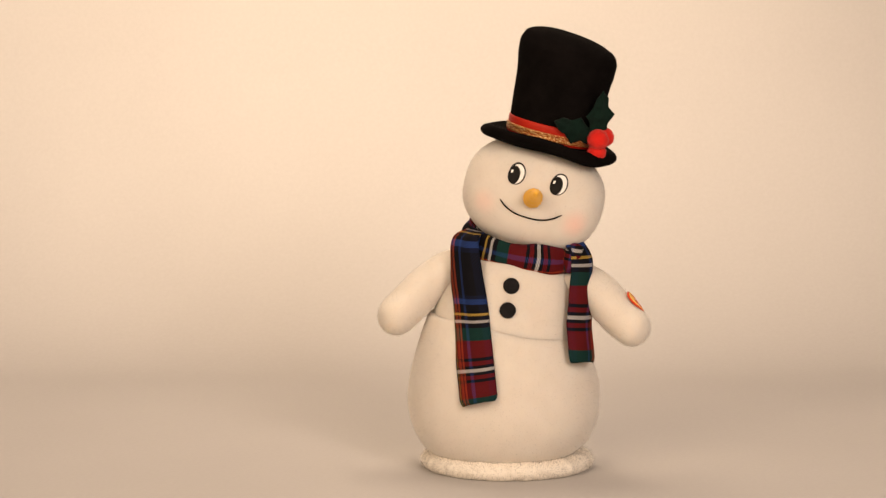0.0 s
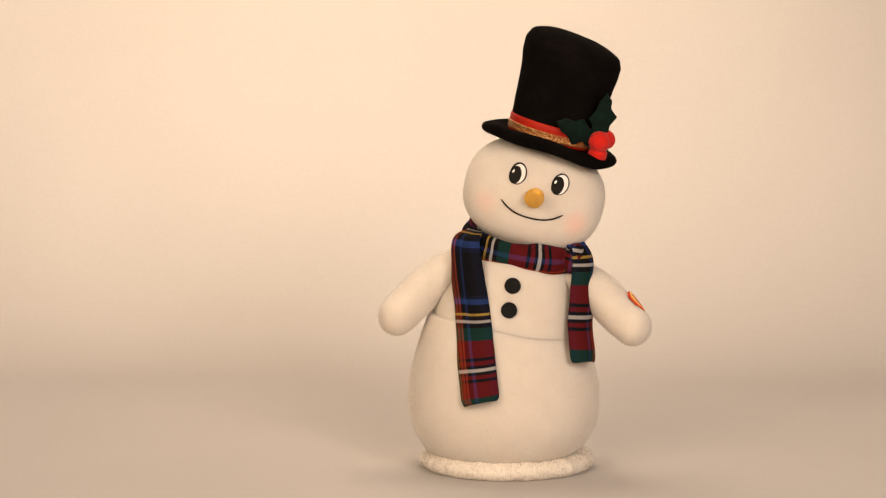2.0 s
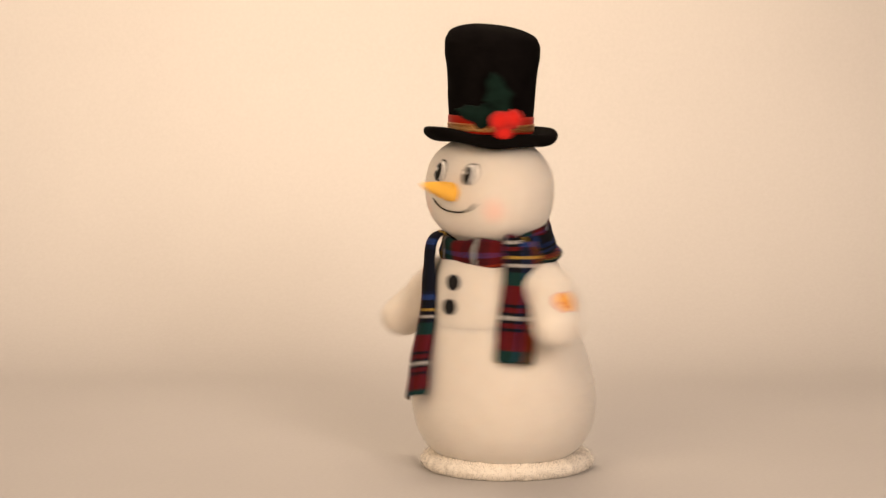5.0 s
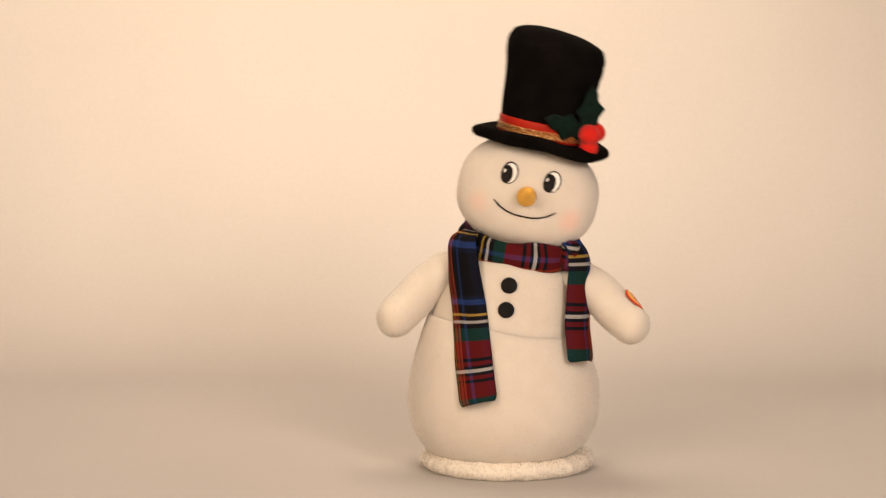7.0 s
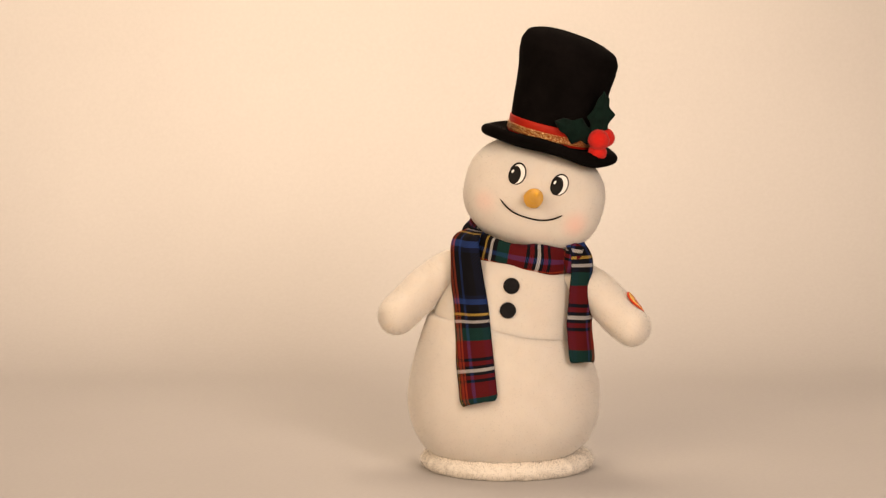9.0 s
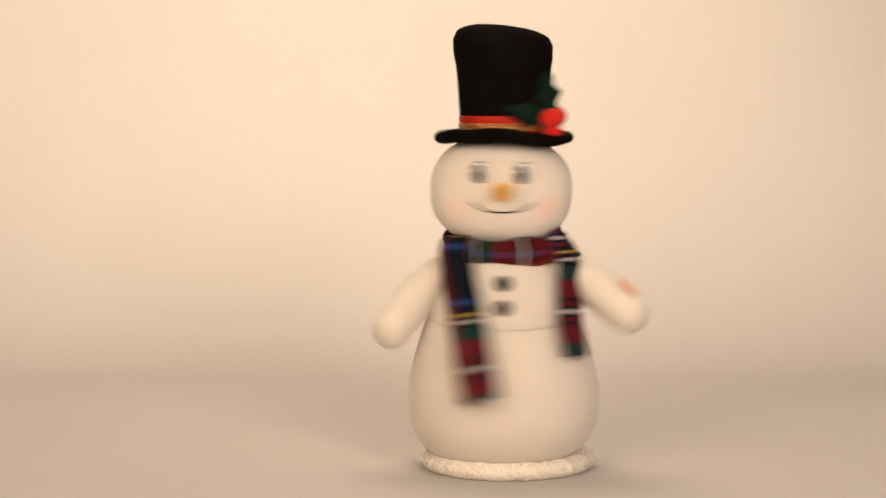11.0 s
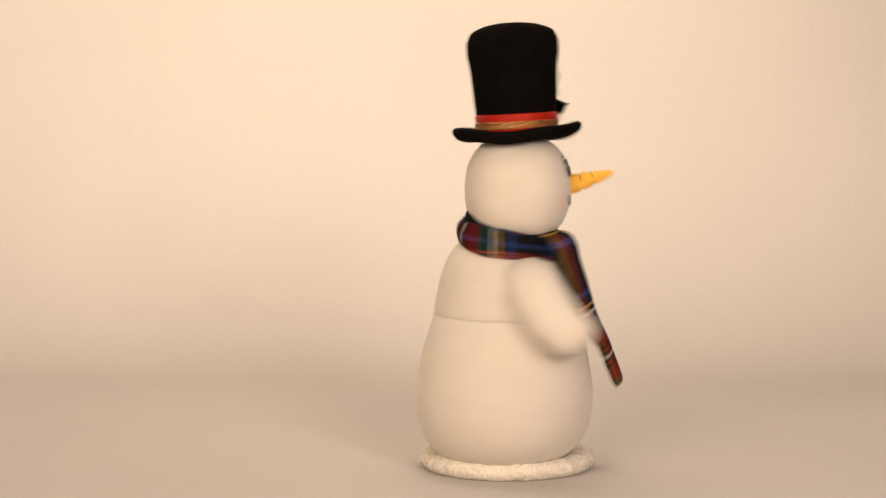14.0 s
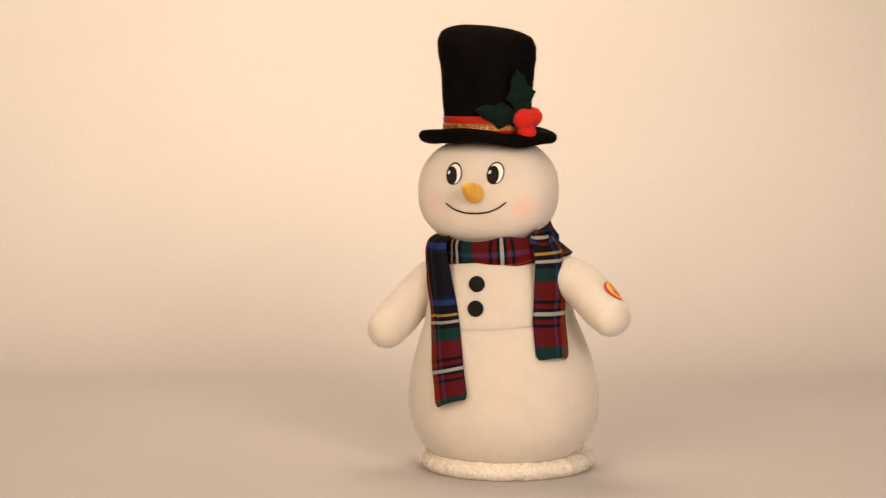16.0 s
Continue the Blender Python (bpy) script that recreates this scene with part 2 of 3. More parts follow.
def face_disc(cx, cz, rx, rz, out, inner=0.0, rise=0.0, tilt=0.0):
    """An oval patch or ring laid on the face, with a thin raised edge."""
    c, s = math.cos(tilt), math.sin(tilt)

    def fn(u, v):
        a = 2 * math.pi * u
        k = inner + (1 - inner) * min(v / 0.85, 1.0)
        x, z = k * rx * math.cos(a), k * rz * math.sin(a)
        x, z = cx + c * x - s * z, cz + s * x + c * z
        lift = out + rise * (1 - k * k) if v <= 0.85 else -0.0006
        return (x, face_y(x, z, lift), z)
    return grid_mesh(fn, 40, 8, closed_u=True)


def build_base():
    def fn(u, v):
        a, b = 2 * math.pi * u, 2 * math.pi * v
        d = Vector((math.cos(a), math.sin(a), 0))
        q = d * 6 + Vector((0, 0, 1.5 * math.sin(b)))
        k = 1 + 0.12 * noise.noise(q * 1.6) + 0.12 * noise.noise(q * 4.5 + Vector((3, 1, 2))) + 0.09 * noise.noise(q * 11 + Vector((5, 2, 8)))
        rr, hh = 0.0115 * k, 0.0082 * k
        r = 0.0635 + rr * math.cos(b)
        return (r * math.cos(a), 0.95 * r * math.sin(a), max(0.0075 + hh * math.sin(b) - 0.0002, 0.0))
    bm = grid_mesh(fn, 300, 24, closed_u=True)
    bmesh.ops.remove_doubles(bm, verts=bm.verts, dist=0.00001)
    part("fleece_trim", nap(bm, 24000, 0.0036, 0.00018, 5), FLEECE, toy, "fluffy white fleece trim round the base")
    part("base_plate", lathe([(0, 0.060, 0.001), (0.5, 0.061, 0.006), (1, 0.058, 0.011)], nv=6), WHITE_THREAD, toy)


def build_lower_body():
    keys = [(0.0, 0.046, 0.0095), (0.07, 0.0575, 0.0120), (0.16, 0.0700, 0.0205), (0.28, 0.0800, 0.0350), (0.42, 0.0850, 0.0530), (0.54, 0.0855, 0.0690),
            (0.66, 0.0822, 0.0880), (0.76, 0.0770, 0.1070), (0.85, 0.0704, 0.1250), (0.91, 0.0656, 0.1375), (0.95, 0.0628, 0.1410), (1.0, 0.052, 0.1435)]
    bm = lathe(keys, 96, 80, 0.985, 0.905, wobble=0.006)
    for v in bm.verts:
        w = min(1.0, max(0.0, (v.co.z - 0.07) / 0.06))
        v.co.z += 0.012 * v.co.y * w
        v.co.y = v.co.y * (1 + 0.04 * w) - 0.003 * w
    ob = part("lower_body", nap(bm, 20000, 0.0021, 0.00008, 1), PLUSH, toy)
    return ob


def build_torso():
    keys = [(0.0, 0.050, 0.098), (0.10, 0.0610, 0.113), (0.22, 0.0656, 0.126), (0.38, 0.0648, 0.142), (0.55, 0.0618, 0.158), (0.72, 0.0566, 0.176),
            (0.86, 0.0490, 0.191), (1.0, 0.036, 0.204)]
    keys = [(s, r, z - CHEST) for s, r, z in keys]
    bm = lathe(keys, 88, 44, 1.0, 0.955, cy=-0.003, wobble=0.006, seed=4)
    ob = part("torso", nap(bm, 13000, 0.0021, 0.00008, 2), PLUSH, toy)
    for z in (0.1730, 0.1525):
        r, _ = curve_at([(k[2], k[1], 0) for k in keys], z - CHEST)
        m = Matrix.Translation((0.0045, -0.003 - 0.955 * r - 0.0008, z - CHEST)) @ Matrix.Rotation(radians(90), 4, "X")
        bm = lathe([(0.0, 0.0040, -0.003), (0.2, 0.0066, -0.0022), (0.45, 0.0069, 0.0004), (0.7, 0.0058, 0.0023), (1.0, 0.0006, 0.0030)], 32, 16)
        bm.transform(m)
        part("button", bm, BUTTON, ob, "round black felt button")
    return ob


def build_arm(name, points, radii, seed):
    bm = tube([(x, y, z - CHEST) for x, y, z in points], radii, 36, 90, tip=0.25, squash=(0.84, 1.22, 0.90))
    return part(name, nap(bm, 8000, 0.0021, 0.00008, seed), PLUSH, toy)


def build_badge(arm):
    """An oval button badge with two lines of print on the outer side of the arm."""
    centre = Vector((0.1122, -0.0277, 0.1642 - CHEST))
    out = Vector((0.72, 0.12, 0.68)).normalized()
    up = Vector((-0.70, 0.57, 0.44))
    up = (up - out * up.dot(out)).normalized()
    right = up.cross(out)
    m = Matrix((right, up, out)).transposed().to_4x4()
    m.translation = centre

    def disc(rx, ry, z0, z1):
        bm = lathe([(0, 0.7, z0), (0.3, 1.0, z0 + 0.0002), (0.6, 0.98, z1 - 0.0002), (1, 0.9, z1)], 36, 6)
        for v in bm.verts:
            v.co.x, v.co.y = v.co.x * rx, v.co.y * ry
        for v in bm.verts:
            v.co.z -= v.co.x ** 2 / 0.037
        bm.transform(m)
        return bm
    part("badge_rim", disc(0.0098, 0.0116, -0.0012, 0.0000), BADGE_RED, arm, "red printed rim of an oval badge")
    part("badge_face", disc(0.0085, 0.0103, -0.001, 0.00025), BADGE, arm, "yellow oval badge with red print")
    for text, x, y in (("Try", -0.0045, 0.0012), ("Me!", -0.0052, -0.0062)):
        data = bpy.data.curves.new("print", "FONT")
        data.body, data.size, data.extrude = text, 0.0075, 0.0001
        ob = bpy.data.objects.new("print", data)
        me = bpy.data.meshes.new_from_object(ob)
        bpy.data.objects.remove(ob)
        me.transform(Matrix.Translation((x, y, 0.0005)))
        for v in me.vertices:
            v.co.z -= v.co.x ** 2 / 0.037
        me.transform(m)
        me.materials.clear()
        me.materials.append(BADGE_RED)
        t = new("badge_print", me)
        t.parent = arm


def build_head():
    bm = ellipsoid(HEAD_C, HEAD_R, 88, 60, HEAD_P, wobble=0.010)
    head = part("head", nap(bm, 11000, 0.0017, 0.00008, 3), FACE, toy, "round white plush head with pink cheeks")
    for side in (-1, 1):
        cx, cz = side * 0.0186, 0.1475
        part("eye_outline", face_disc(cx, cz, 0.0080, 0.0100, 0.0003, rise=0.0003, tilt=-0.06), BLACK_THREAD, head)
        part("eye_white", face_disc(cx + 0.0001, cz, 0.0068, 0.0089, 0.0007, rise=0.0004, tilt=-0.06), WHITE_THREAD, head)
        part("pupil", face_disc(cx - 0.0020, cz - 0.0012, 0.0057, 0.0082, 0.0013, rise=0.0004), BLACK_THREAD, head)
        part("eye_highlight", face_disc(cx - 0.0044, cz + 0.0014, 0.0010, 0.0018, 0.0019, tilt=-0.3), WHITE_THREAD, head)
    pts = []
    for i in range(13):
        s = -1 + i / 6
        x = 0.0272 * s
        z = 0.1137 + 0.0092 * (abs(s) ** 2.6)
        pts.append((x, face_y(x, z, 0.0007), z))
    rad = [0.0004] + [0.0007] * 11 + [0.0004]
    part("mouth", tube(pts, rad, 8, 60, up=(0, 1, 0)), BLACK_THREAD, head, "stitched black smile")
    # The carrot points forward and a little up, with stitched rings.
    b0, b1 = Vector((-0.001, -0.0500, 0.1290)), Vector((0.0052, -0.0942, 0.1422))
    shape = [(0, 0.0080), (0.12, 0.0086), (0.30, 0.0082), (0.34, 0.0072), (0.38, 0.0078), (0.54, 0.0064), (0.57, 0.0057), (0.61, 0.0060), (0.80, 0.0042), (0.93, 0.0026), (1.0, 0.0006)]
    axis = (b1 - b0).to_track_quat("Z", "Y").to_matrix().to_4x4()
    axis.translation = b0
    length = (b1 - b0).length
    bm = lathe([(s, 0.92 * r, s * length) for s, r in shape], 28, 44, wobble=0.03)
    bm.transform(axis)
    nose = part("nose", nap(bm, 900, 0.0008, 0.00008, 8), CARROT, head, "orange felt carrot nose with stitched rings")
    for s, r in ((0.34, 0.0067), (0.57, 0.0053)):
        pts = [(r * math.cos(a), r * math.sin(a), s * length) for a in np.linspace(0.3, 2.9, 12)]
        bm = tube(pts, [0.0004] * 12, 6, 24)
        bm.transform(axis)
        part("nose_stitch", bm, CARROT_LINE, head)
    return head


def leaf_mesh(root, tip, out, width, curl):
    """A pointed holly leaf with wavy edges and a raised rib."""
    root, tip, out = Vector(root), Vector(tip), Vector(out).normalized()
    axis = tip - root
    side = axis.normalized().cross(out).normalized()

    def fn(u, v):
        s = 2 * u - 1
        w = width * (math.sin(math.pi * (v * 0.94 + 0.06)) ** 0.9) * (0.80 + 0.42 * (1 - abs(((v * 2.6 + 0.25) % 1.0) * 2 - 1)) ** 1.6)
        k = 0.25 * (1 - abs(s)) + abs(s) ** 2 * curl
        return root + axis * v + side * w * s + out * (k * width + 0.0014 * math.sin(v * 6) * s + 0.0006 * math.sin(v * 17) * abs(s))
    return grid_mesh(fn, 14, 44)


def build_hat():
    hat = new("hat")
    hat.parent = toy
    tagged(hat, "tall black felt top hat with red ribbon and holly")
    cx, cy, z0 = -0.0022, HEAD_C.y + 0.0008, 0.1705
    bm = lathe([(0.0, 0.0350, z0), (0.08, 0.0360, z0 + 0.010), (0.30, 0.0378, z0 + 0.033), (0.55, 0.0398, z0 + 0.062), (0.76, 0.0418, z0 + 0.0775), (0.86, 0.0408, z0 + 0.0870),
                (0.93, 0.0340, z0 + 0.0945), (0.97, 0.0200, z0 + 0.0985), (1.0, 0.0010, z0 + 0.0997)], 72, 64, 1.03, 0.955, cx=cx, cy=cy, wobble=0.02, seed=9)
    for v in bm.verts:
        v.co.z -= 0.10 * (v.co.x - cx) * max(0.0, (v.co.z - z0 - 0.04) / 0.055)
    part("crown", nap(bm, 5000, 0.0007, 0.00008, 11), FELT, hat, "tall flared black felt crown")

    def brim(u, v):
        a, b = 2 * math.pi * u, 2 * math.pi * v
        rim = 0.5 + 0.5 * math.cos(b)
        r = 0.0335 + 0.0262 * rim
        th = 0.0042 + 0.0033 * rim ** 2
        lift = 0.0060 * max(0.0, -math.cos(a)) ** 2 + 0.0065 * max(0.0, math.cos(a + 0.25)) ** 2 - 0.0005 * math.sin(a) ** 2 - 0.0040 * math.exp(-((a - 0.80) / 0.40) ** 2)
        z = z0 + 0.0030 + th * math.sin(b) + lift * rim ** 2 + 0.0005 * math.sin(5 * a + 1)
        return (cx + 1.01 * r * math.sin(a), cy - 0.945 * r * math.cos(a), z)
    bm = grid_mesh(brim, 96, 24, closed_u=True)
    bmesh.ops.remove_doubles(bm, verts=bm.verts, dist=0.00001)
    part("brim", nap(bm, 4000, 0.0007, 0.00008, 12), FELT, hat, "thick rolled black felt brim")

    def band(r, lo, hi, bulge):
        return lathe([(0, r - 0.002, lo), (0.15, r, lo + 0.0003), (0.5, r + bulge, (lo + hi) / 2), (0.85, r + 0.0004, hi - 0.0003), (1, r - 0.002, hi)], 72, 10, 1.03, 0.955, cx=cx, cy=cy, wobble=0.01, seed=9)
    part("ribbon", band(0.0368, z0 + 0.007, z0 + 0.0225, 0.0006), RIBBON, hat, "red satin ribbon round the hat")
    part("gold_trim", band(0.0376, z0 + 0.0088, z0 + 0.0160, 0.0004), GOLD, hat, "glittering gold trim on the ribbon")
    hub = Vector((cx + 0.0405, cy - 0.0205, z0 + 0.0165))
    n = Vector((0.89, -0.45, 0)).normalized()
    t = Vector((-0.45, -0.89, 0)).normalized()
    for du, dz, do, r in ((0.0050, 0.0030, 0.0050, 0.0092), (-0.0062, 0.0048, 0.0034, 0.0088), (0.0016, -0.0080, 0.0045, 0.0080)):
        c = hub + t * du + n * do + Vector((0, 0, dz))
        part("berry", nap(ellipsoid(c, (r, r, r * 0.96), 28, 20, 2, 0.05), 900, 0.0007, 0.00008, 21), BERRY, hat, "red velvet holly berry")
    part("holly_leaf", leaf_mesh(hub + Vector((0, 0, 0.004)), hub + n * 0.0030 + t * 0.012 + Vector((0, 0, 0.0445)), (0.588, -0.809, 0), 0.0112, 0.10), LEAF, hat, "dark green velvet holly leaf pointing up")
    part("holly_leaf", leaf_mesh(hub + Vector((0, 0, 0.002)), Vector((0.003, cy - 0.0440, z0 + 0.028)), Vector((0.35, -0.94, 0.1)), 0.0098, -0.25), LEAF, hat, "dark green velvet holly leaf lying along the ribbon")
    back = Matrix.Translation((cx, cy, z0)) @ Matrix.Rotation(radians(-1.4), 4, "Y") @ Matrix.Rotation(radians(-4.9), 4, "X") @ Matrix.Translation((-cx, -cy, -z0))
    for ob in hat.children:
        ob.data.transform(back)
        if ob.name.startswith("holly_leaf"):
            s = ob.modifiers.new("thickness", "SOLIDIFY")
            s.thickness, s.offset = 0.0012, 0
    return hat


def ribbon_cloth(path, width, nu=20, nv=70, ripple=0.0012, seed=0.0, stretch=1.0):
    """A hanging strip: path gives azimuth in degrees, radius, height and width factor along it."""
    length = abs(path[0][3] - path[-1][3]) * stretch

    def fn(u, v):
        az, r, z, k = curve_at(path, v)
        s = (u - 0.5) * width * k * (1 - 0.18 * max(0.0, (v - 0.965) / 0.035) ** 2)
        a = radians(az) + s / max(r, 0.03)
        fold = ripple * math.sin(u * 9 + seed + v * 2.2) * (0.4 + 0.6 * (1 - v)) + 0.0012 * noise.noise(Vector((u * 2, v * 5, seed)))
        rr = r + fold - 0.0050 * (2 * abs(u - 0.5)) ** 3
        zz = z + 0.0085 * (u - 0.5) * v * (1 if seed < 2 else -0.3)
        return (rr * math.sin(a), -rr * math.cos(a), zz)
    return grid_mesh(fn, nu, nv, uv=lambda u, v: (v * length, (u - 0.5) * width)), length


def scarf_uv(me, shift_along, shift_across=0.0, flip=False):
    for item in me.uv_layers[0].data:
        item.uv = (item.uv[0] + shift_along, (-1 if flip else 1) * item.uv[1] + shift_across)


def build_tail(name, path, width, shift, flip, seed, label, stretch=1.0):
    bm, length = ribbon_cloth(path, width, seed=seed, stretch=stretch)
    ob = part(name, bm, TARTAN, toy, label)
    scarf_uv(ob.data, shift, 0.5 * width, flip)
    s = ob.modifiers.new("thickness", "SOLIDIFY")
    s.thickness, s.offset = 0.0028, -1
    return ob


def build_wrap():
    """The scarf round the neck: one flattened roll with folds, a second turn at the nape, and the fold at the knot."""
    z0 = 0.2010

    def roll(rx, ry, half, thick, lift, a0, a1, seed):
        full = abs(a1 - a0) >= 359

        def fn(u, v):
            a, b = radians(a0 + (a1 - a0) * v), 2 * math.pi * u
            end = 1.0 if full else min(1.0, 6 * v, 6 * (1 - v)) ** 0.5
            crease = 0.0012 * math.sin(3 * b + 4 * a + seed) + 0.0014 * noise.noise(Vector((math.sin(a) * 3, math.cos(a) * 3, b + seed)))
            pinch = 1 - 0.25 * math.exp(-((a - 0.95) / 0.25) ** 2)
            out = (thick + crease) * math.cos(b) * end
            up = (half + crease) * math.sin(b) * end * pinch * (1 + 0.12 * math.sin(2 * a + 0.5))
            z = z0 + lift + up - 0.0055 * math.cos(a)
            return ((rx + out) * math.sin(a), -0.0060 - (ry + out) * math.cos(a), z)
        around = 0.333 * abs(a1 - a0) / 360
        return grid_mesh(fn, 24, 110, closed_u=True, cap=not full, uv=lambda u, v: (v * around, 0.030 - abs(2 * ((u + 0.25) % 1.0) - 1) * 0.030))

    ob = part("scarf_wrap", roll(0.0470, 0.0412, 0.0130, 0.0062, 0.0, -70, 290, 0.0), TARTAN, toy, "tartan scarf wound round the neck")
    scarf_uv(ob.data, -0.0009)
    nape = part("scarf_fold", roll(0.0445, 0.0385, 0.0085, 0.0050, 0.0115, 70, 300, 2.0), TARTAN, ob)
    scarf_uv(nape.data, 0.04)
    # The loose edge over the shoulder, from the knot towards the nape.
    flare = [(0.0, 55, 0.0560, 0.0600), (0.3, 85, 0.0520, 0.0665), (0.6, 115, 0.0490, 0.0630), (1.0, 165, 0.0440, 0.0475)]

    def drape(u, v):
        az, top, low = curve_at(flare, v)
        a = radians(az)
        r = top + (low - top) * u + 0.0012 * noise.noise(Vector((u * 3, v * 6, 7.0)))
        z = 0.2030 - 0.0110 * u - 0.0050 * math.cos(a) + 0.0015 * math.sin(v * 9) * u
        return (r * math.sin(a), -0.0060 - 0.90 * r * math.cos(a), z)
    edge = part("scarf_edge", grid_mesh(drape, 14, 60, uv=lambda u, v: (0.002 + v * 0.028, 0.026 * (1 - u))), TARTAN, ob, "loose lower edge of the scarf over the shoulder")
    thick = edge.modifiers.new("thickness", "SOLIDIFY")
    thick.thickness, thick.offset = 0.0024, -1
    bm = ellipsoid((0.0470, -0.0300, 0.2020), (0.0095, 0.0085, 0.0135), 24, 18, 2.2, 0.18)
    layer = bm.loops.layers.uv.new("UVMap")
    for f in bm.faces:
        for loop in f.loops:
            loop[layer].uv = (loop.vert.co.z * 1.2, loop.vert.co.x * 1.0 - 0.03)
    part("scarf_knot", bm, TARTAN, ob, "folded tartan knot of the scarf")
    return ob


def build_toy():
    build_base()
    made = {"lower": build_lower_body(), "torso": build_torso()}
    made["left"] = build_arm("arm", [(0.030, -0.010, 0.180), (0.056, -0.009, 0.175), (0.078, -0.013, 0.165), (0.097, -0.026, 0.1510), (0.113, -0.039, 0.1415), (0.123, -0.046, 0.1360)],
                             [0.015, 0.0190, 0.0203, 0.0200, 0.0186, 0.0174], 31)
    made["right"] = build_arm("arm", [(-0.030, -0.012, 0.180), (-0.055, -0.012, 0.172), (-0.074, -0.016, 0.156), (-0.0865, -0.024, 0.140), (-0.0970, -0.037, 0.1270), (-0.1045, -0.046, 0.1175)],
                              [0.015, 0.0190, 0.0202, 0.0205, 0.0198, 0.0188], 32)
    build_badge(made["left"])
    made["head"], made["hat"] = build_head(), build_hat()
    made["wrap"] = build_wrap()
    made["tail_long"] = build_tail("scarf_tail", [(0.0, -50, 0.0470, 0.2110, 0.62), (0.08, -45, 0.0600, 0.2070, 0.92), (0.25, -37, 0.0655, 0.179, 1.05), (0.5, -26.5, 0.0695, 0.142, 1.03), (0.75, -17.0, 0.0800, 0.106, 1.0), (1.0, -10.5, 0.0880, 0.0735, 0.96)],
                                   0.0325, -0.041, False, 0.0, "long hanging tail of the tartan scarf", 1.14)
    made["tail_short"] = build_tail("scarf_tail", [(0.0, 66, 0.0570, 0.2080, 0.85), (0.12, 66, 0.0650, 0.198, 0.95), (0.4, 64, 0.0690, 0.170, 1.0), (0.7, 60, 0.0725, 0.139, 1.0), (1.0, 57, 0.0800, 0.1080, 0.95)],
                                    0.0325, 0.020, True, 3.0, "short hanging tail of the tartan scarf")
    return made


TOY = build_toy()


# ---- movement: time, turn of the toy and lean to its side, in degrees ----
def joint(turn, lean, nod, height, origin, x=0.0012, y=-0.0019):
    """A pose in the toy's space: turned on the base, leaning about a hinge, for a part whose own origin lies at origin."""
    tilted = pose(0, 0, 0, 0, -1.95, 0) @ pose(0, 0, 0, 1.5, 0, 0)
    return tilted @ pose(x, y, 0, 0, 0, -turn) @ pose(0, 0, height, nod, 0, 0) @ pose(0, 0, 0, 0, lean, 0) @ pose(0, 0, origin - height)


def between(table, t):
    return float(np.interp(t, [r[0] for r in table], [r[1] for r in table]))


# How far the chest turns ahead of the head, and how far the soft hat tips to its side, by time.
CHEST_LEAD = [(13.8, 0), (14.0, -14), (14.2, -8), (14.4, 0), (14.6, 0), (15.4, 4)]
HAT_TIP = [(0.0, 0), (0.5, -1.0), (1.0, 2.5), (1.5, 0), (2.0, 2.5), (2.5, -1.0), (3.0, 2.0), (3.3, 0), (3.5, 2.0), (4.0, 2.5), (4.3, 0), (6.3, 0), (6.5, 2.5), (6.9, 0), (13.4, 0),
           (13.6, 1.5), (14.5, 2.5), (15.0, 0), (15.6, 0), (16.0, 2.5)]


def swung(rows):
    """Each row with the turn of the chest and scarf, and the angle by which the scarf's tails fly out."""
    for i, (t, turn, lean, nod) in enumerate(rows):
        a, b = rows[max(i - 1, 0)], rows[min(i + 1, len(rows) - 1)]
        yield t, turn, turn + between(CHEST_LEAD, t), lean, nod, 6.0 * min(1.0, abs(b[1] - a[1]) / (b[0] - a[0]) / 560)


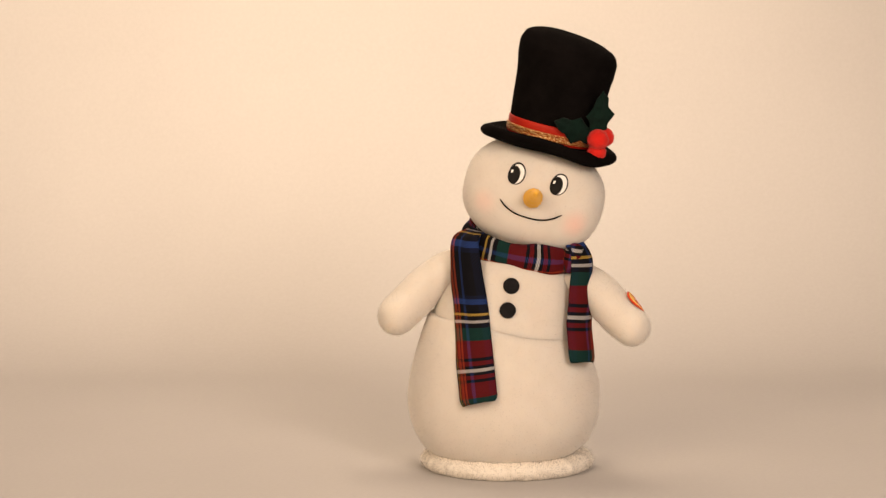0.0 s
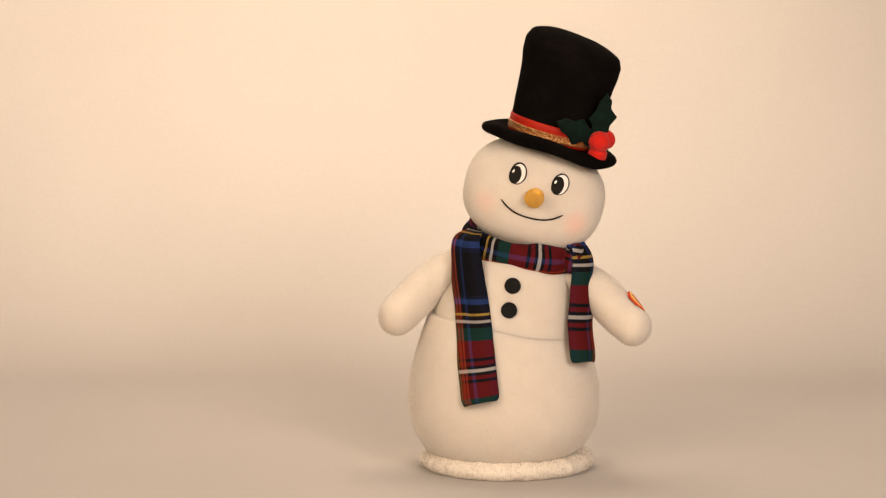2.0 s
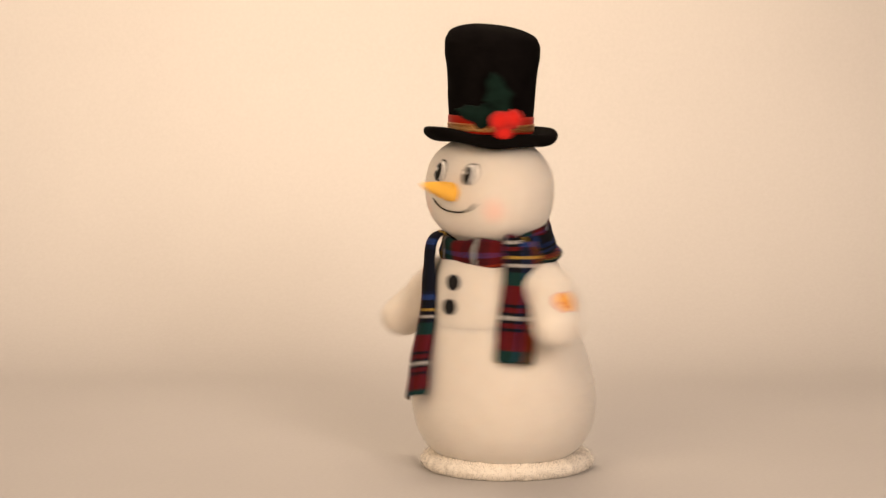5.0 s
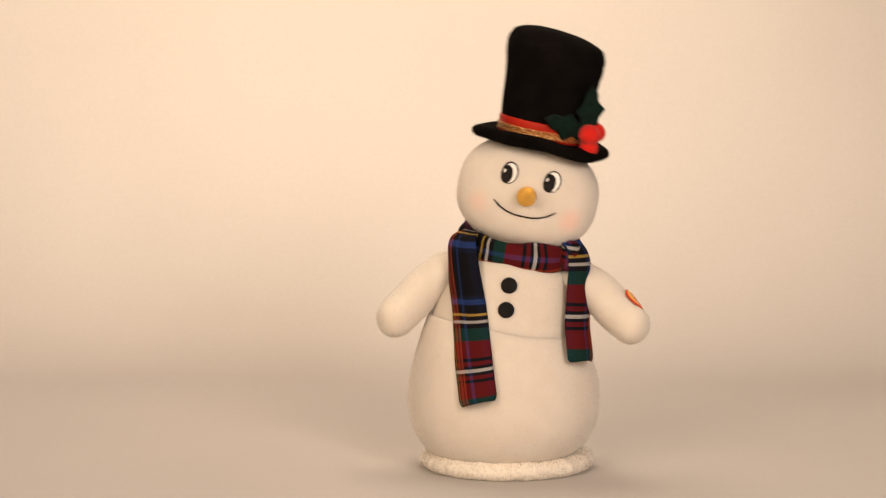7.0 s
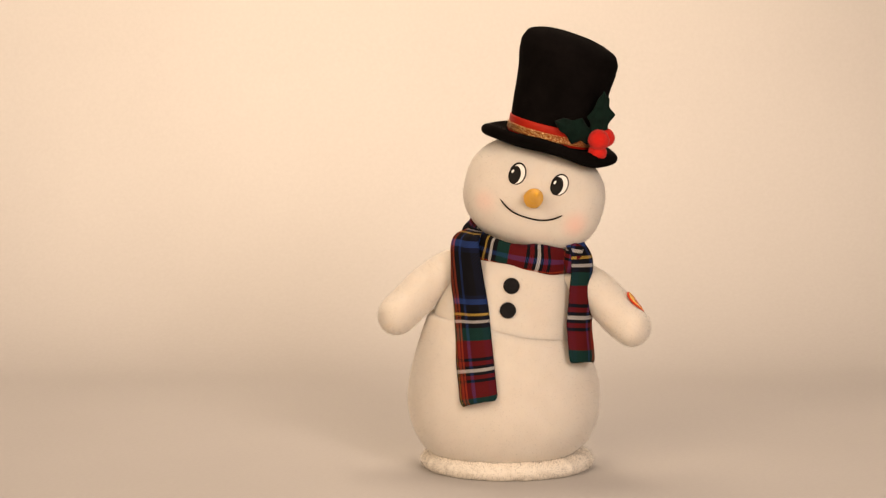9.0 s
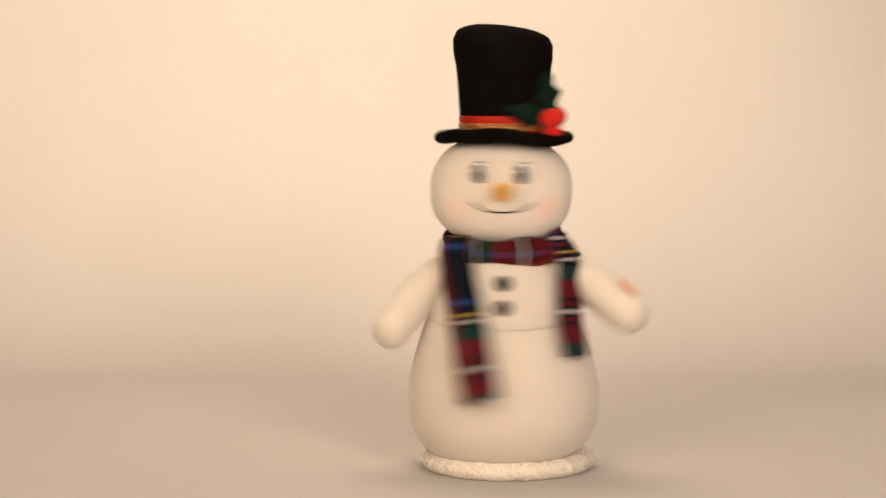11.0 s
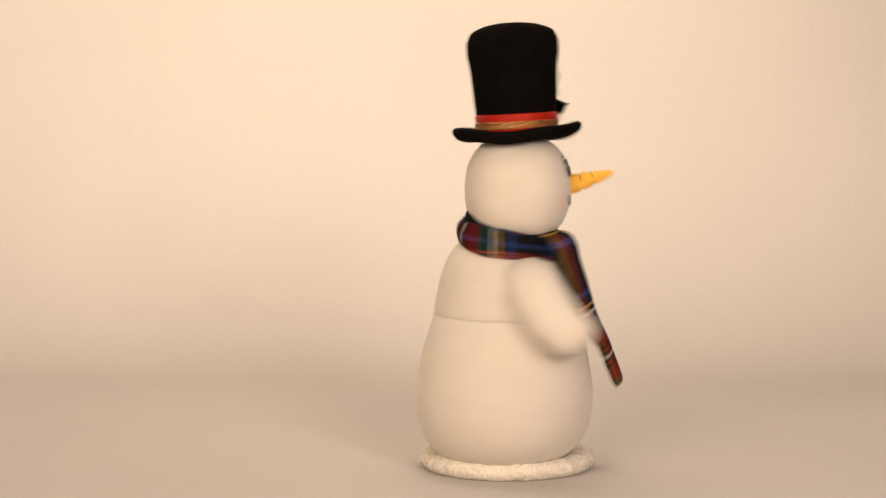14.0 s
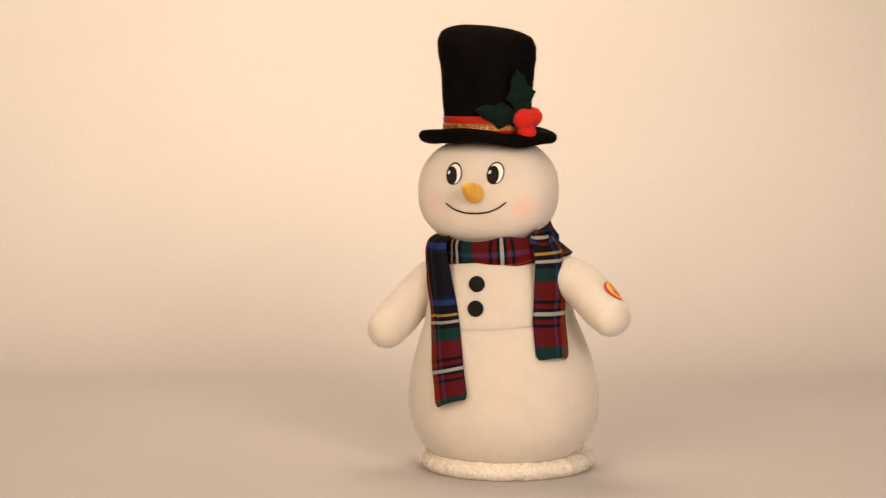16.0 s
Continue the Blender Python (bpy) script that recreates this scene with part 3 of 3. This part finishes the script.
def motions():
    sway_one = [
        (0.0, 8.5, 15.8), (0.1, 8.5, 16.4), (0.2, 8.5, 14.2), (0.3, 8.3, 12.2), (0.4, 6.6, 6.2), (0.5, 5.8, 1.6),
        (0.6, 5.5, -2.0), (0.7, 5.9, 0.0), (0.8, 6.2, 5.6), (0.9, 7.2, 11.6), (1.0, 7.2, 15.7), (1.1, 8.0, 15.2),
        (1.2, 7.4, 13.2), (1.3, 5.9, 9.1), (1.4, 5.4, 2.5), (1.5, 5.2, -0.8), (1.6, 5.4, -1.1), (1.7, 6.6, 2.2),
        (1.8, 8.0, 9.1), (1.9, 8.3, 14.9), (2.0, 7.4, 15.8), (2.1, 7.4, 15.6), (2.2, 6.9, 9.3), (2.3, 5.9, 5.1),
        (2.4, 5.8, 1.8), (2.5, 5.8, 0.6), (2.6, 6.2, 2.9), (2.7, 6.9, 7.4), (2.8, 7.1, 14.8), (2.9, 8.0, 15.8),
        (3.0, 8.1, 14.8), (3.1, 7.0, 11.7), (3.2, 6.0, 6.0),
    ]
    spin_one = [
        (3.3, 2.6, -0.0, -0.5), (3.4, 12.4, -3.2, -0.6), (3.5, 46.4, -3.0, -1.2), (3.6, 112.1, 0.8, -0.5), (3.7, 164.9, 4.2, -0.2), (3.8, 215.9, 4.5, -1.2),
        (3.9, 269.8, 3.3, -3.4), (4.0, 333.9, 1.1, -1.9), (4.1, 377.9, 3.4, -1.0), (4.2, 437.8, -0.4, -2.0), (4.3, 494.8, 0.0, -1.0), (4.4, 551.8, 0.0, -0.5),
        (4.5, 608.8, 0.5, 0.0), (4.6, 665.8, 1.0, 0.0), (4.7, 720.8, 1.0, 0.0), (4.8, 762.8, 1.0, 0.0), (4.9, 779.8, 1.0, 0.0), (5.0, 769.8, 1.0, 0.0),
    ]
    spin_back_one = [
        (5.1, 719.9, 0.5, 0.0), (5.2, 670.0, 0.5, 0.0), (5.3, 620.1, 0.5, 0.0), (5.4, 570.2, 0.5, 0.0), (5.5, 520.3, 0.5, 0.0), (5.6, 470.3, 0.5, 0.0),
        (5.7, 420.4, 0.5, 0.0), (5.8, 370.5, 0.5, 0.0), (5.9, 320.6, 0.5, 0.0), (6.0, 270.7, 0.5, 0.0), (6.1, 220.8, 0.5, 0.0), (6.2, 170.9, 0.5, 0.0),
        (6.3, 121.0, -2.4, -0.3), (6.4, 56.9, 0.9, -0.5), (6.5, 30.2, -0.3, -0.8), (6.6, 8.8, 0.6, -1.0), (6.7, 2.7, 2.6, 0.2),
    ]
    sway_two = [
        (6.8, 2.6, 5.7), (6.9, 6.4, 9.8), (7.0, 8.5, 13.4), (7.1, 8.5, 15.5), (7.2, 8.5, 15.4), (7.3, 8.5, 13.4),
        (7.4, 8.1, 8.7), (7.5, 7.1, 4.4), (7.6, 7.1, 0.9), (7.7, 7.3, 1.3), (7.8, 8.0, 6.6), (7.9, 8.5, 12.7),
        (8.0, 8.5, 14.6), (8.1, 8.5, 16.0), (8.2, 8.5, 13.4), (8.3, 8.1, 10.9), (8.4, 6.9, 3.6), (8.5, 6.0, -0.5),
        (8.6, 6.2, -0.5), (8.7, 6.3, 3.5), (8.8, 8.0, 11.0), (8.9, 8.5, 15.5), (9.0, 8.5, 16.0), (9.1, 8.5, 14.3),
        (9.2, 8.0, 10.5), (9.3, 7.0, 5.0), (9.4, 6.0, 1.0), (9.5, 6.0, 0.0), (9.6, 8.0, 0.0),
    ]
    spin_two = [
        (9.7, 24.0, 0.0, 0.0), (9.8, 60.0, 0.0, 0.0), (9.9, 115.7, 1.0, 0.0), (10.0, 171.3, 1.0, 0.0), (10.1, 227.0, 1.0, 0.0), (10.2, 282.7, 1.0, 0.0),
        (10.3, 338.4, 1.0, 0.0), (10.4, 394.0, 1.0, 0.0), (10.5, 449.7, 1.0, 0.0), (10.6, 505.4, 1.0, 0.0), (10.7, 561.0, 1.0, 0.0), (10.8, 616.7, 1.4, 1.0),
        (10.9, 657.7, 3.8, 1.5), (11.0, 725.5, 2.6, -0.4), (11.1, 770.0, 1.9, -2.1), (11.2, 820.8, 3.8, -0.9), (11.3, 839.1, 5.9, 0.0), (11.4, 844.7, 3.1, -0.0),
    ]
    sway_side = [
        (11.5, 844.8, -1.4), (11.6, 844.9, -2.4), (11.7, 845.0, 1.0), (11.8, 845.0, 8.2), (11.9, 845.2, 13.8), (12.0, 845.3, 18.1),
        (12.1, 845.4, 18.1), (12.2, 845.5, 13.7), (12.3, 845.6, 8.3), (12.4, 845.7, 2.0), (12.5, 845.6, -0.4), (12.6, 845.9, -0.1),
        (12.7, 846.3, 2.9), (12.8, 846.2, 12.1), (12.9, 846.0, 19.0), (13.0, 846.2, 18.5), (13.1, 846.4, 14.6), (13.2, 846.4, 11.4),
        (13.3, 846.2, 8.3), (13.4, 848.7, 1.0),
    ]
    spin_back_two = [
        (13.5, 844.0, -3.0, 0.0), (13.6, 822.9, -4.7, 0.1), (13.7, 787.5, -2.7, 1.0), (13.8, 732.4, -0.8, 1.1), (13.9, 688.6, 1.7, 0.5), (14.0, 632.0, 4.6, 2.4),
        (14.1, 590.0, 5.4, 0.7), (14.2, 544.0, 6.4, -0.3), (14.3, 494.0, 4.8, -0.6), (14.4, 439.4, 3.1, -0.9), (14.5, 391.9, 0.3, 0.2), (14.6, 328.6, 2.3, 0.8),
        (14.7, 286.0, 2.7, 2.5), (14.8, 235.1, 2.0, 1.2), (14.9, 182.2, 1.2, 0.1), (15.0, 131.7, 1.4, -0.2), (15.1, 91.1, 2.4, 0.6), (15.2, 44.4, 2.5, 2.1),
        (15.3, 29.2, 7.2, 1.6),
    ]
    sway_end = [
        (15.4, 25.0, 15.9), (15.5, 26.0, 15.9), (15.6, 26.4, 14.0), (15.7, 20.5, 9.3), (15.8, 20.4, 3.1), (15.9, 20.4, 0.2),
        (16.0, 20.6, -1.3),
    ]
    parts = (sway_one, spin_one, spin_back_one, sway_two, spin_two, sway_side, spin_back_two, sway_end)
    rows = list(swung([(*r, 0.0)[:4] for p in parts for r in p]))
    walk(TOY["lower"], [(t, joint(a, 0, 0, 0, 0, -0.0010)) for t, a, c, b, n, s in rows])
    walk(TOY["torso"], [(t, joint(c, 0.55 * b, 0.4 * n, CHEST, CHEST, -0.0006)) for t, a, c, b, n, s in rows])
    for key, share in (("left", 0.38), ("right", 0.55)):
        walk(TOY[key], [(t, joint(min(a, c), share * b, 0.4 * n, CHEST, CHEST)) for t, a, c, b, n, s in rows])
    walk(TOY["head"], [(t, joint(a, b, n, WAIST, WAIST)) for t, a, c, b, n, s in rows])
    brim = Vector((-0.0022, HEAD_C.y, 0.1705))
    walk(TOY["hat"], [(t, joint(a, b, n, WAIST, WAIST) @ pose(*brim, 4.2 * max(0.0, b) / 16, between(HAT_TIP, t), 0) @ pose(*-brim)) for t, a, c, b, n, s in rows])
    walk(TOY["wrap"], [(t, joint(a, 0.75 * b, 0.8 * n, 0.107, 0)) for t, a, c, b, n, s in rows])
    for key, share, foot, y in (("tail_long", 0.33, 0.045, -0.046), ("tail_short", 0.30, 0.0, -0.035)):
        walk(TOY[key], [(t, joint(c, share * b, 0.5 * n, foot, 0) @ pose(0, y, 0.205, -s, 0, 0) @ pose(0, -y, -0.205)) for t, a, c, b, n, s in rows])


motions()
